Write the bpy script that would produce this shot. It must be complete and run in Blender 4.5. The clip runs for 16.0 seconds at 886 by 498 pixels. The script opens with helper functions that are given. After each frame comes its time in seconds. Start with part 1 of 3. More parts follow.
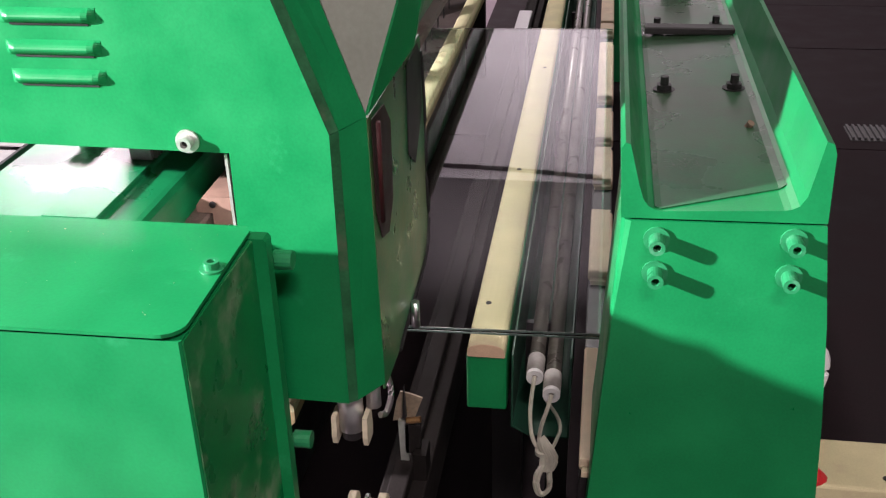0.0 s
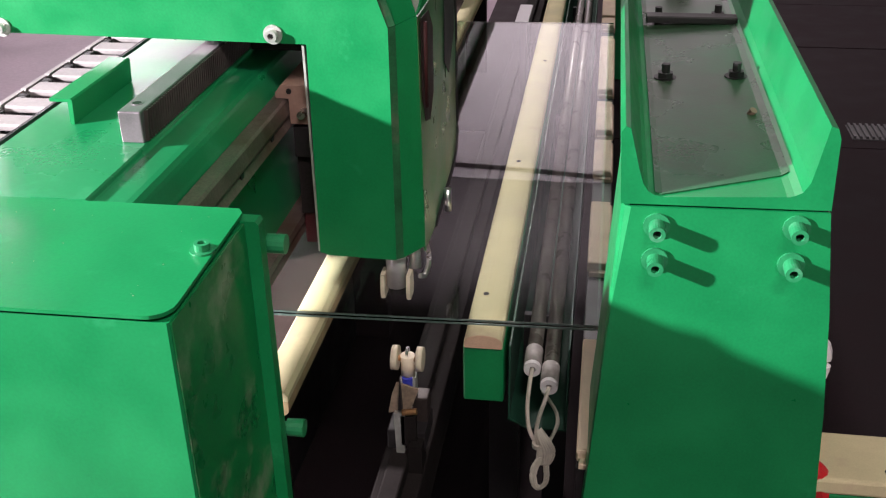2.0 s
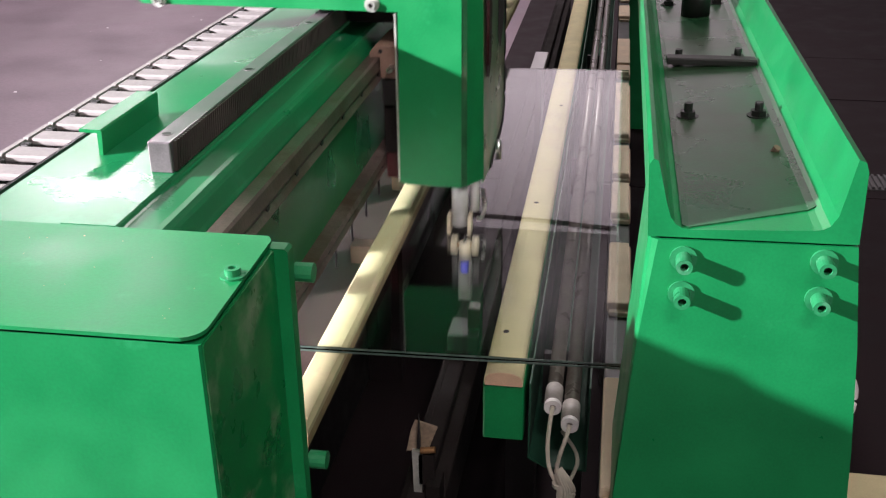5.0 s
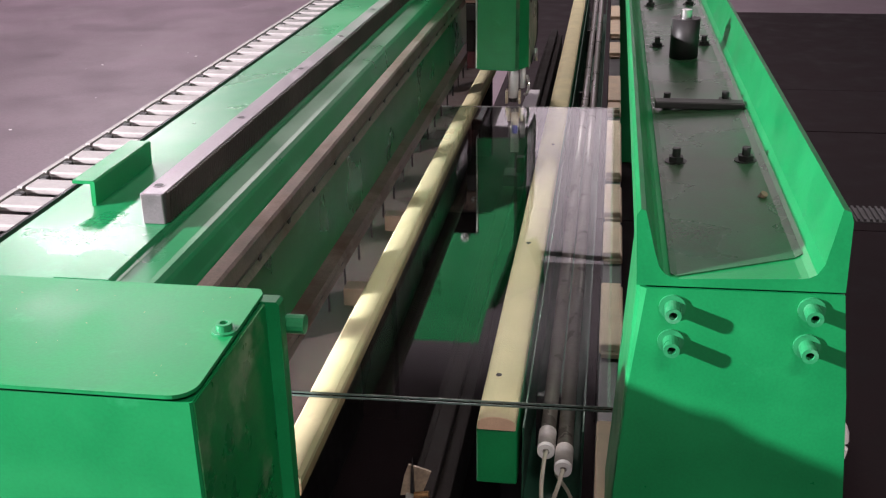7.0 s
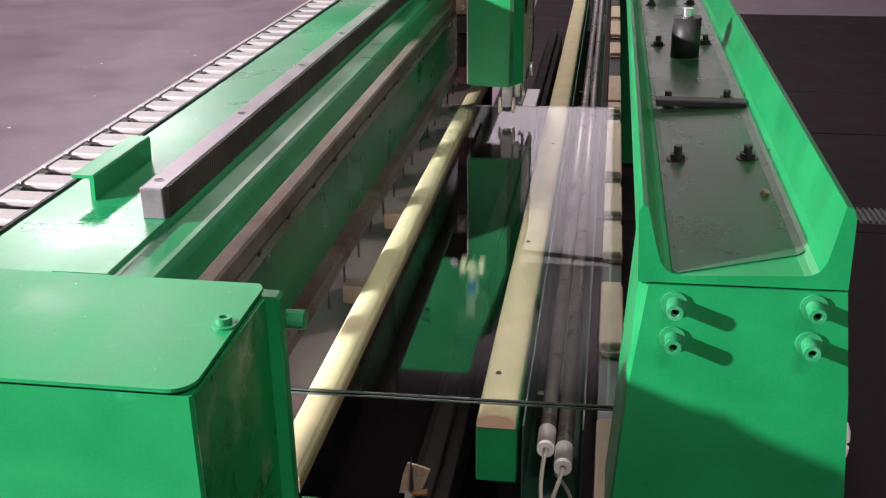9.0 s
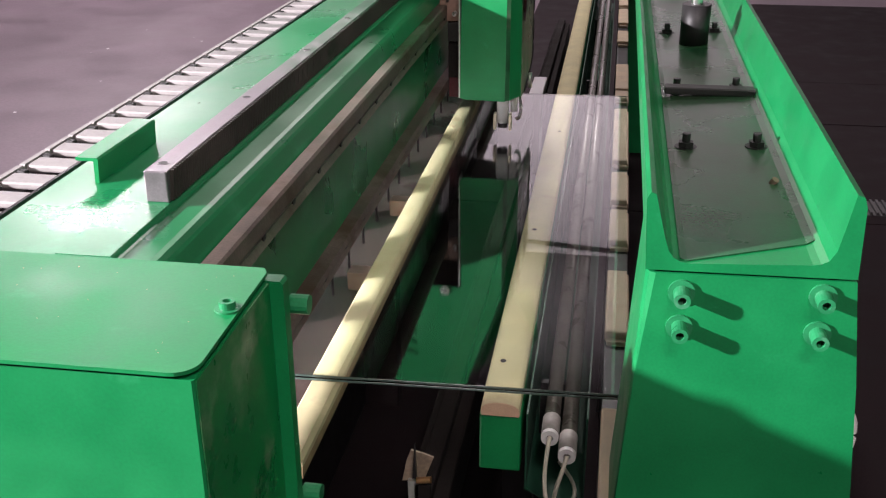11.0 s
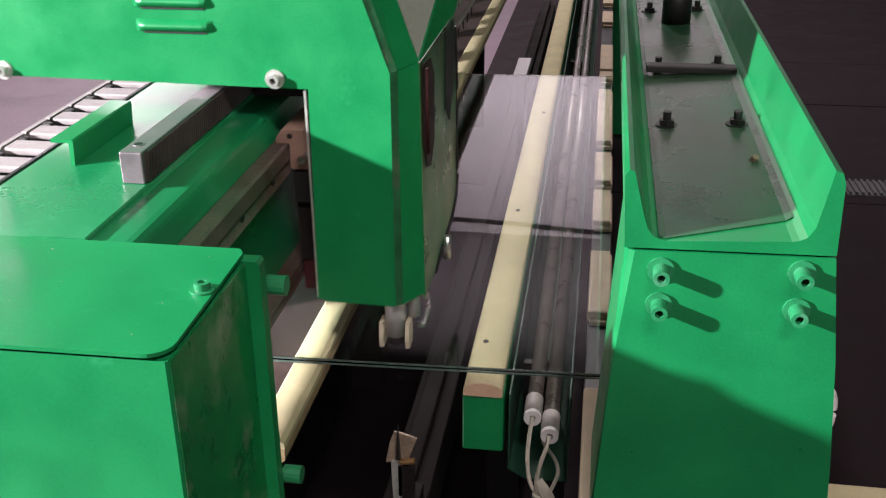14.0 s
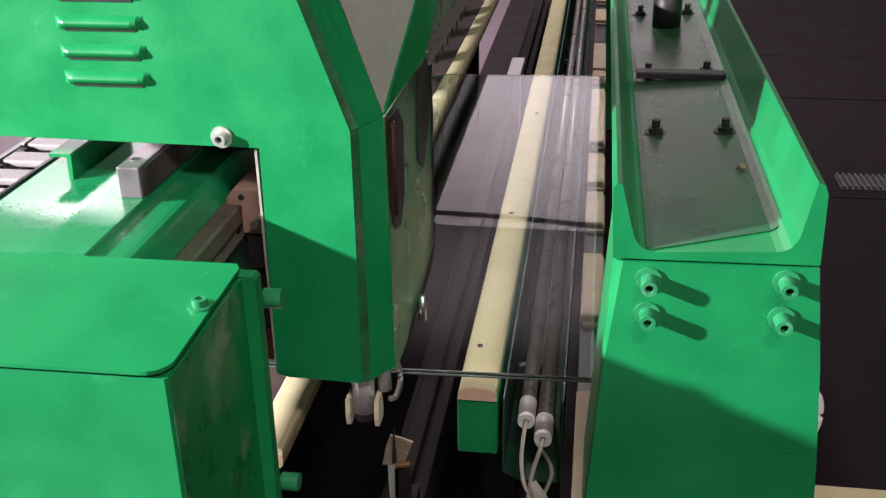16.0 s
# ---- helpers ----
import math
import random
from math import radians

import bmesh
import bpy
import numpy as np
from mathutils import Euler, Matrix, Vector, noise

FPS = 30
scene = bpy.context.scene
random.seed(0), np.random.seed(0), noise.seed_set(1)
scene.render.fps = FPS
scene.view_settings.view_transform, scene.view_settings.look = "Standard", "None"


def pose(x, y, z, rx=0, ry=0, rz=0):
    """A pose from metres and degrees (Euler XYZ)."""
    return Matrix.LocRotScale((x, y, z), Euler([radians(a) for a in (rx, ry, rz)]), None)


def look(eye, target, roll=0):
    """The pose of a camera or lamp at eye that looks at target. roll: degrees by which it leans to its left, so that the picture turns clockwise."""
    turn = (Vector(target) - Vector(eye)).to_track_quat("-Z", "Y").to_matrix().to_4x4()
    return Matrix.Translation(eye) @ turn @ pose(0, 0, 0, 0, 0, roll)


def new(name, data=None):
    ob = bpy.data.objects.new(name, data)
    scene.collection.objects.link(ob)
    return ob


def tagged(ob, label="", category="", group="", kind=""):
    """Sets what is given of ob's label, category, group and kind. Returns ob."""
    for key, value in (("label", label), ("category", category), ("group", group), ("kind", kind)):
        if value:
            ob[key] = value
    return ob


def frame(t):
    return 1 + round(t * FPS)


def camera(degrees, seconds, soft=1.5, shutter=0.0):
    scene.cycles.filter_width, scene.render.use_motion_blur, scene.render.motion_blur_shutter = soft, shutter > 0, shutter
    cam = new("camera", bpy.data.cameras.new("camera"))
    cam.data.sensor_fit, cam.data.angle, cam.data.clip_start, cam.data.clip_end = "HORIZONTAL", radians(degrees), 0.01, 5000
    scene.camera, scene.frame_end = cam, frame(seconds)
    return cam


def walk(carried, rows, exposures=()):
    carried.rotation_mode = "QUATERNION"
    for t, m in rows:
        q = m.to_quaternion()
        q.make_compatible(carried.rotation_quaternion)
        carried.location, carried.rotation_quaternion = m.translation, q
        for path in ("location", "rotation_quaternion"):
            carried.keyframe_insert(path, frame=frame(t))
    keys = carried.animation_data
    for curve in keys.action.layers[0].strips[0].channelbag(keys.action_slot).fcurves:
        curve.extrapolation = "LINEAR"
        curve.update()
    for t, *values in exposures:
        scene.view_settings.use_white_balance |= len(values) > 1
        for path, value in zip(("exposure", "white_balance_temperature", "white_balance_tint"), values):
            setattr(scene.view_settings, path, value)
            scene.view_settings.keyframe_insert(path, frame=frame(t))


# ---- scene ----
cam = camera(46.9, 16.0, soft=1.2, shutter=0.5)
PATH = [
    (0, (-0.033, -0.95, 1.66), (-0.317, 0.796, 0.727), -1.5),
    (0.5, (-0.032, -0.948, 1.647), (-0.328, 0.8, 0.721), -1.6),
    (1, (-0.036, -0.947, 1.645), (-0.327, 0.801, 0.719), -1.5),
    (1.5, (-0.036, -0.944, 1.641), (-0.323, 0.803, 0.711), -1.2),
    (2, (-0.031, -0.94, 1.638), (-0.315, 0.806, 0.705), -1.1),
    (2.5, (-0.032, -0.943, 1.628), (-0.31, 0.809, 0.704), -1.0),
    (3, (-0.038, -0.949, 1.617), (-0.317, 0.816, 0.719), -0.7),
    (3.5, (-0.047, -0.948, 1.615), (-0.335, 0.83, 0.744), -0.6),
    (4, (-0.054, -0.949, 1.617), (-0.352, 0.834, 0.761), -0.5),
    (6.3, (-0.042, -0.958, 1.645), (-0.349, 0.844, 0.835), -1.1),
    (6.5, (-0.042, -0.956, 1.65), (-0.348, 0.852, 0.85), -1.2),
    (7, (-0.044, -0.952, 1.643), (-0.342, 0.861, 0.853), -1.0),
    (7.5, (-0.046, -0.951, 1.64), (-0.34, 0.862, 0.85), -0.9),
    (8, (-0.046, -0.951, 1.637), (-0.342, 0.863, 0.848), -0.7),
    (8.5, (-0.044, -0.951, 1.639), (-0.34, 0.862, 0.848), -0.7),
    (9, (-0.047, -0.95, 1.636), (-0.342, 0.864, 0.848), -0.7),
    (9.2, (-0.048, -0.947, 1.631), (-0.345, 0.867, 0.842), -0.6),
    (11.3, (-0.049, -0.942, 1.629), (-0.351, 0.861, 0.818), -0.3),
    (11.5, (-0.048, -0.94, 1.626), (-0.345, 0.863, 0.813), -0.3),
    (12, (-0.042, -0.938, 1.624), (-0.332, 0.863, 0.802), -0.3),
    (12.5, (-0.038, -0.938, 1.625), (-0.321, 0.859, 0.795), -0.4),
    (13, (-0.041, -0.94, 1.626), (-0.319, 0.858, 0.796), -0.4),
    (13.5, (-0.039, -0.94, 1.628), (-0.32, 0.856, 0.794), -0.4),
    (14, (-0.039, -0.938, 1.623), (-0.319, 0.857, 0.786), -0.5),
    (14.5, (-0.038, -0.938, 1.621), (-0.316, 0.854, 0.778), -0.6),
    (15, (-0.037, -0.939, 1.619), (-0.315, 0.851, 0.772), -0.6),
    (15.5, (-0.034, -0.94, 1.623), (-0.312, 0.849, 0.772), -0.7),
    (16, (-0.032, -0.948, 1.65), (-0.306, 0.841, 0.8), -0.9),
]
walk(cam, [(t, look(eye, target, roll)) for t, eye, target, roll in PATH],
     exposures=[(0, 0.46), (1.3, 0.46), (1.7, 0.34), (2.6, 0.3), (4.2, 0.26), (6.4, 0.18), (9.2, 0.2), (11.5, 0.12), (12.5, 0.12), (14, 0.22), (16, 0.26)])

# ---- light ----
world = bpy.data.worlds.new("world")
scene.world = world
world.use_nodes = True
world.node_tree.nodes["Background"].inputs[0].default_value = (0.9, 0.85, 0.95, 1)
world.node_tree.nodes["Background"].inputs[1].default_value = 0.01


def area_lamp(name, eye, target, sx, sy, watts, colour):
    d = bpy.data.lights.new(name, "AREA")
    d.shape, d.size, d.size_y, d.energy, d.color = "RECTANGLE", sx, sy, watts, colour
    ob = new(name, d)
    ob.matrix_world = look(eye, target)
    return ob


# flood lamp on the hall's left side, and unseen overhead lamps
flood = bpy.data.lights.new("flood_lamp", "SPOT")
flood.energy, flood.color, flood.shadow_soft_size, flood.spot_size, flood.spot_blend = 2000, (1.0, 0.95, 0.98), 0.055, radians(98), 0.4
new("flood_lamp", flood).matrix_world = look((-3.45, -1.50, 2.47), (-0.9, 1.4, 0.9))
# added unseen strip that brightens the far wall for the glass to mirror
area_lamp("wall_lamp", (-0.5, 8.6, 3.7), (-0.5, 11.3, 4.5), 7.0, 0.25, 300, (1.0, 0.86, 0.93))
area_lamp("ceiling_lamp", (-5.4, 9.0, 4.85), (-5.4, 9.0, 0), 0.9, 4.6, 275, (1.0, 0.92, 0.97))
area_lamp("ceiling_lamp", (-1.1, 5.2, 4.85), (-1.1, 5.2, 0), 0.3, 0.9, 160, (1.0, 0.90, 0.90))
# front fill added behind the camera to lift the shaded front faces
area_lamp("ceiling_lamp", (1.0, -3.1, 4.85), (1.0, -3.1, 0), 1.6, 0.4, 178, (1.0, 0.90, 0.86))


# ---- materials ----
def material(name, base, rough=0.5, metal=0.0, scale=12.0, amount=0.12, bump=0.08, fine=160.0, worn=None, worn_at=0.66, coat=0.0, spread=0.08, spec=0.5):
    """Two scales of noise on colour and gloss, fine relief, and patches of a second colour."""
    m = bpy.data.materials.new(name)
    m.use_nodes = True
    n, l = m.node_tree.nodes, m.node_tree.links
    b = n["Principled BSDF"]
    co = n.new("ShaderNodeTexCoord")
    info = n.new("ShaderNodeObjectInfo")
    shift = n.new("ShaderNodeVectorMath")
    shift.operation = "ADD"
    l.new(co.outputs["Object"], shift.inputs[0])
    l.new(info.outputs["Random"], shift.inputs[1])
    big = n.new("ShaderNodeTexNoise")
    big.inputs["Scale"].default_value, big.inputs["Detail"].default_value = scale, 6
    small = n.new("ShaderNodeTexNoise")
    small.inputs["Scale"].default_value, small.inputs["Detail"].default_value = fine, 3
    for t in (big, small):
        l.new(shift.outputs[0], t.inputs["Vector"])
    ramp = n.new("ShaderNodeMapRange")
    ramp.inputs[1].default_value, ramp.inputs[2].default_value = 0.3, 0.7
    ramp.inputs[3].default_value, ramp.inputs[4].default_value = 1 - amount, 1 + amount
    l.new(big.outputs[0], ramp.inputs[0])
    ramp2 = n.new("ShaderNodeMapRange")
    ramp2.inputs[1].default_value, ramp2.inputs[2].default_value = 0.3, 0.7
    ramp2.inputs[3].default_value, ramp2.inputs[4].default_value = 1 - amount * 0.5, 1 + amount * 0.5
    l.new(small.outputs[0], ramp2.inputs[0])
    mul = n.new("ShaderNodeMath")
    mul.operation = "MULTIPLY"
    l.new(ramp.outputs[0], mul.inputs[0])
    l.new(ramp2.outputs[0], mul.inputs[1])
    tint = n.new("ShaderNodeVectorMath")
    tint.operation = "SCALE"
    tint.inputs[0].default_value = base
    l.new(mul.outputs[0], tint.inputs["Scale"])
    colour = tint.outputs[0]
    if worn:
        patch = n.new("ShaderNodeTexNoise")
        patch.inputs["Scale"].default_value, patch.inputs["Detail"].default_value, patch.inputs["Roughness"].default_value = scale * 0.6, 8, 0.65
        l.new(shift.outputs[0], patch.inputs["Vector"])
        edge = n.new("ShaderNodeMapRange")
        edge.inputs[1].default_value, edge.inputs[2].default_value = worn_at - spread, worn_at + spread
        l.new(patch.outputs[0], edge.inputs[0])
        mix = n.new("ShaderNodeMix")
        mix.data_type = "RGBA"
        l.new(edge.outputs[0], mix.inputs["Factor"])
        l.new(colour, mix.inputs["A"])
        mix.inputs["B"].default_value = (*worn, 1)
        colour = mix.outputs["Result"]
    l.new(colour, b.inputs["Base Color"])
    gloss = n.new("ShaderNodeMapRange")
    gloss.inputs[1].default_value, gloss.inputs[2].default_value = 0.25, 0.75
    gloss.inputs[3].default_value, gloss.inputs[4].default_value = max(0.02, rough * 0.75), min(1, rough * 1.3)
    l.new(big.outputs[0], gloss.inputs[0])
    l.new(gloss.outputs[0], b.inputs["Roughness"])
    b.inputs["Metallic"].default_value = metal
    b.inputs["Coat Weight"].default_value = coat
    b.inputs["Specular IOR Level"].default_value = spec
    if bump:
        bp = n.new("ShaderNodeBump")
        bp.inputs["Strength"].default_value, bp.inputs["Distance"].default_value = bump, 0.002
        l.new(small.outputs[0], bp.inputs["Height"])
        l.new(bp.outputs[0], b.inputs["Normal"])
    return m


GREEN = material("green_paint", (0.005, 0.200, 0.061), 0.36, scale=14, amount=0.13, bump=0.05, fine=300, worn=(0.035, 0.34, 0.14), worn_at=0.70, spec=0.5)
GREEN_OILY = material("oily_green_paint", (0.016, 0.105, 0.044), 0.27, scale=7, amount=0.3, bump=0.04, fine=300, worn=(0.040, 0.062, 0.036), worn_at=0.50, spread=0.14, spec=0.34)
GREEN_GLOSS = material("glossy_green_paint", (0.020, 0.215, 0.085), 0.33, scale=40, amount=0.16, bump=0.05, fine=300, worn=(0.10, 0.30, 0.18), worn_at=0.6)
# olive-tan patches paint in the felt's reflection on the side cover
GREEN_TAN_SHEEN = material("polished_green_paint", (0.028, 0.16, 0.060), 0.30, scale=12, amount=0.3, bump=0.0, fine=300, worn=(0.13, 0.17, 0.075), worn_at=0.52, spec=0.4)
EDGE_WORN = material("worn_olive_edge", (0.018, 0.105, 0.042), 0.5, scale=30, amount=0.3, bump=0.04, fine=300, worn=(0.08, 0.12, 0.07), worn_at=0.66, spec=0.3)
GREEN_BEAM = material("smooth_green_paint", (0.007, 0.19, 0.066), 0.30, scale=7, amount=0.1, bump=0.02, fine=200, worn=(0.05, 0.32, 0.15), worn_at=0.66, spec=0.95)
GREEN_DUSTY = material("dusty_green_paint", (0.006, 0.20, 0.054), 0.30, scale=21, amount=0.2, bump=0.03, fine=300, worn=(0.24, 0.33, 0.21), worn_at=0.60, spread=0.10)
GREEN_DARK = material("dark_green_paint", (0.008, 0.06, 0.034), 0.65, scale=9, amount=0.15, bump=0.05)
MATT_BLACK = material("black_rubber", (0.018, 0.012, 0.014), 0.85, scale=6, amount=0.3, bump=0.06, fine=220, spec=0.12)
DULL_BLACK = material("greasy_black_steel", (0.015, 0.012, 0.012), 0.85, scale=12, amount=0.3, bump=0.08, fine=240, spec=0.1)
STEEL = material("bright_steel", (0.80, 0.78, 0.78), 0.27, 1.0, scale=30, amount=0.1, bump=0.03, fine=500)
CHROME = material("polished_chrome", (0.92, 0.90, 0.93), 0.14, 0.3, scale=20, amount=0.08, bump=0.0, spec=0.8)
GRATE = material("dull_grate_steel", (0.11, 0.105, 0.11), 0.6, 0.3, scale=30, amount=0.2, bump=0.05)
ZINC = material("zinc_plated_steel", (0.66, 0.66, 0.63), 0.38, 0.7, scale=60, amount=0.15, bump=0.05, fine=500)
RACK = material("ground_rack_steel", (0.235, 0.20, 0.225), 0.36, 0.5, scale=25, amount=0.18, bump=0.05, fine=500)
RAIL = material("rusty_rail_steel", (0.20, 0.148, 0.132), 0.42, 0.55, scale=14, amount=0.3, bump=0.08, fine=300, worn=(0.13, 0.075, 0.055), worn_at=0.56)
DARK = material("black_steel", (0.022, 0.019, 0.021), 0.5, 0.3, scale=10, amount=0.3, bump=0.06, fine=200)
DIM_STEEL = material("oiled_steel", (0.045, 0.034, 0.032), 0.45, 0.4, scale=14, amount=0.3, bump=0.06)
BROWN = material("brown_phenolic", (0.050, 0.034, 0.032), 0.6, scale=14, amount=0.25, bump=0.08, fine=260, spec=0.25)
WOOD = material("bare_wood", (0.36, 0.25, 0.14), 0.7, scale=40, amount=0.2, bump=0.1)
BROWN_BLOCK = material("pinkish_brown_block", (0.24, 0.145, 0.115), 0.5, scale=30, amount=0.15, bump=0.06)
FELT = material("beige_felt", (0.60, 0.52, 0.32), 0.92, scale=16, amount=0.1, bump=0.35, fine=700, worn=(0.50, 0.38, 0.27), worn_at=0.66)
PAD = material("beige_rubber_pad", (0.64, 0.50, 0.37), 0.85, scale=20, amount=0.1, bump=0.25, fine=600, worn=(0.52, 0.33, 0.25), worn_at=0.66)
FELT_END = material("pink_felt_end", (0.56, 0.37, 0.26), 0.9, scale=30, amount=0.15, bump=0.35, fine=600)
CERAMIC = material("white_ceramic", (0.74, 0.70, 0.72), 0.45, scale=40, amount=0.06, bump=0.04)
CABLE = material("white_cable", (0.66, 0.60, 0.52), 0.55, scale=60, amount=0.1, bump=0.05)
SLEEVE = material("grey_ceramic_sleeve", (0.36, 0.32, 0.31), 0.6, scale=60, amount=0.15, bump=0.05)
EDGE = material("ground_glass_edge", (0.075, 0.11, 0.10), 0.25, scale=30, amount=0.25, bump=0.05)
TUBE = material("quartz_tube", (0.17, 0.145, 0.135), 0.3, 0.2, scale=18, amount=0.2, bump=0.02, coat=0.4)
CHAIN = material("grey_chain_plastic", (0.30, 0.27, 0.275), 0.55, scale=40, amount=0.12, bump=0.08)
RED = material("red_plastic", (0.50, 0.02, 0.025), 0.4, scale=30, amount=0.1, bump=0.03)
DEEP_RED = material("deep_red_plastic", (0.05, 0.003, 0.006), 0.7, scale=30, amount=0.1, bump=0.03)
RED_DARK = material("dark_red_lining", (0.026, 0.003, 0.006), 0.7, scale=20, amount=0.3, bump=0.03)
BRASS = material("brass", (0.50, 0.27, 0.13), 0.35, 0.8, scale=40, amount=0.15, bump=0.04)
TARNISHED = material("tarnished_brown_steel", (0.30, 0.225, 0.17), 0.5, 0.25, scale=40, amount=0.25, bump=0.05)
IVORY = material("ivory_roller", (0.68, 0.58, 0.45), 0.5, scale=40, amount=0.1, bump=0.05)
BLUE = material("blue_plastic", (0.05, 0.06, 0.5), 0.4, scale=40, amount=0.1, bump=0.03)
FLOOR = material("dark_epoxy_floor", (0.145, 0.100, 0.125), 0.42, scale=2.2, amount=0.22, bump=0.08, fine=60, worn=(0.175, 0.128, 0.152), worn_at=0.58, spec=0.4)
PLASTER = material("hall_plaster", (0.34, 0.315, 0.33), 0.85, scale=1.5, amount=0.1, bump=0.1, fine=40)
ROOF = material("dark_roof_sheet", (0.10, 0.09, 0.094), 0.8, scale=1.5, amount=0.15, bump=0.1, fine=40)
ALU = material("dull_aluminium", (0.36, 0.34, 0.36), 0.45, 0.6, scale=30, amount=0.12, bump=0.05)


def glass_material(name, tint, rough=0.0, ior=1.5):
    m = bpy.data.materials.new(name)
    m.use_nodes = True
    b = m.node_tree.nodes["Principled BSDF"]
    b.inputs["Base Color"].default_value = (*tint, 1)
    b.inputs["Roughness"].default_value = rough
    b.inputs["IOR"].default_value = ior
    b.inputs["Transmission Weight"].default_value = 1.0
    return m


GLASS = glass_material("laminated_glass", (0.88, 0.95, 0.93))
ACRYLIC = material("grey_acrylic", (0.30, 0.30, 0.27), 0.15, scale=8, amount=0.1, bump=0.0, coat=0.5)


# ---- mesh helpers ----
def box(x0, x1, y0, y1, z0, z1, bevel=0.0, bm=None):
    bm = bm or bmesh.new()
    made = bmesh.ops.create_cube(bm, size=1.0, matrix=Matrix.LocRotScale(((x0 + x1) / 2, (y0 + y1) / 2, (z0 + z1) / 2), None, (x1 - x0, y1 - y0, z1 - z0)))
    if bevel:
        edges = list({e for v in made["verts"] for e in v.link_edges})
        bmesh.ops.bevel(bm, geom=edges, offset=bevel, segments=2, affect="EDGES", profile=0.5)
    return bm


def prism(points, a, b, axis="y", bm=None):
    """A closed outline pushed along an axis: points are (x, z) for y, (y, z) for x, (x, y) for z."""
    bm = bm or bmesh.new()

    def at(p, d):
        return {"y": (p[0], d, p[1]), "x": (d, p[0], p[1]), "z": (p[0], p[1], d)}[axis]

    one = [bm.verts.new(at(p, a)) for p in points]
    two = [bm.verts.new(at(p, b)) for p in points]
    faces = [bm.faces.new(one), bm.faces.new(two[::-1])]
    for i in range(len(points)):
        j = (i + 1) % len(points)
        faces.append(bm.faces.new((one[j], one[i], two[i], two[j])))
    bmesh.ops.recalc_face_normals(bm, faces=faces)
    return bm


def rod(p, q, r, segments=16, r2=None, bm=None):
    bm = bm or bmesh.new()
    p, q = Vector(p), Vector(q)
    turn = (q - p).to_track_quat("Z", "Y").to_matrix().to_4x4()
    bmesh.ops.create_cone(bm, cap_ends=True, segments=segments, radius1=r, radius2=r if r2 is None else r2, depth=(q - p).length,
                          matrix=Matrix.Translation((p + q) / 2) @ turn)
    return bm


def ring(p, q, r, inner, segments=20, bm=None):
    """A tube with a bore, from p to q."""
    bm = bm or bmesh.new()
    p, q = Vector(p), Vector(q)
    turn = (q - p).to_track_quat("Z", "Y").to_matrix()
    loops = []
    for c, rad in ((p, inner), (p, r), (q, r), (q, inner)):
        loops.append([bm.verts.new(c + turn @ Vector((math.cos(2 * math.pi * k / segments) * rad, math.sin(2 * math.pi * k / segments) * rad, 0))) for k in range(segments)])
    for i in range(4):
        a, b = loops[i], loops[(i + 1) % 4]
        for k in range(segments):
            bm.faces.new((a[k], a[(k + 1) % segments], b[(k + 1) % segments], b[k]))
    bmesh.ops.recalc_face_normals(bm, faces=bm.faces)
    return bm


def cable(points, r, segments=8, bm=None):
    """A round cord along a smoothed line of points."""
    bm = bm or bmesh.new()
    pts = [Vector(p) for p in points]
    for _ in range(2):
        fine = [pts[0]]
        for a, b in zip(pts, pts[1:]):
            fine += [a.lerp(b, 0.25), a.lerp(b, 0.75)]
        pts = fine + [pts[-1]]
    rows = []
    for i, p in enumerate(pts):
        d = (pts[min(i + 1, len(pts) - 1)] - pts[max(i - 1, 0)]).normalized()
        turn = d.to_track_quat("Z", "Y").to_matrix()
        rows.append([bm.verts.new(p + turn @ Vector((math.cos(2 * math.pi * k / segments) * r, math.sin(2 * math.pi * k / segments) * r, 0))) for k in range(segments)])
    for a, b in zip(rows, rows[1:]):
        for k in range(segments):
            bm.faces.new((a[k], a[(k + 1) % segments], b[(k + 1) % segments], b[k]))
    bm.faces.new(rows[0][::-1])
    bm.faces.new(rows[-1])
    bmesh.ops.recalc_face_normals(bm, faces=bm.faces)
    return bm


def part(name, bm, mat, parent=None, label="", smooth=False):
    me = bpy.data.meshes.new(name)
    bm.to_mesh(me)
    bm.free()
    me.materials.append(mat)
    if smooth:
        me.polygons.foreach_set("use_smooth", [len(p.vertices) == 4 for p in me.polygons])
    ob = new(name, me)
    ob.parent = parent
    if label:
        tagged(ob, label)
    return ob


def empty(name, label, category, x=0.0, y=0.0, z=0.0, group="", kind=""):
    ob = new(name)
    ob.empty_display_size = 0.05
    ob.location = (x, y, z)
    return tagged(ob, label, category, group, kind)


def share(ob, name, parent, m, label=""):
    """Another piece on the mesh of ob, at the pose m in its parent."""
    twin = new(name, ob.data)
    twin.parent = parent
    twin.matrix_local = m
    if label:
        tagged(twin, label)
    return twin


def cap_bolt(parent, p, towards, r, length, washer, mat_head, mat_washer, name="bolt", label=""):
    """A socket head screw on a washer, standing out along towards."""
    p, d = Vector(p), Vector(towards).normalized()
    w = part("washer", ring(p, p + d * washer[1], washer[0], r * 0.5, 24), mat_washer, None)
    head = part(name, ring(p + d * washer[1], p + d * (washer[1] + length), r, r * 0.52, 20), mat_head, parent, label, smooth=False)
    w.parent = head
    socket = part("socket", rod(p + d * washer[1], p + d * (washer[1] + length * 0.45), r * 0.56, 6), DARK, head)
    return head


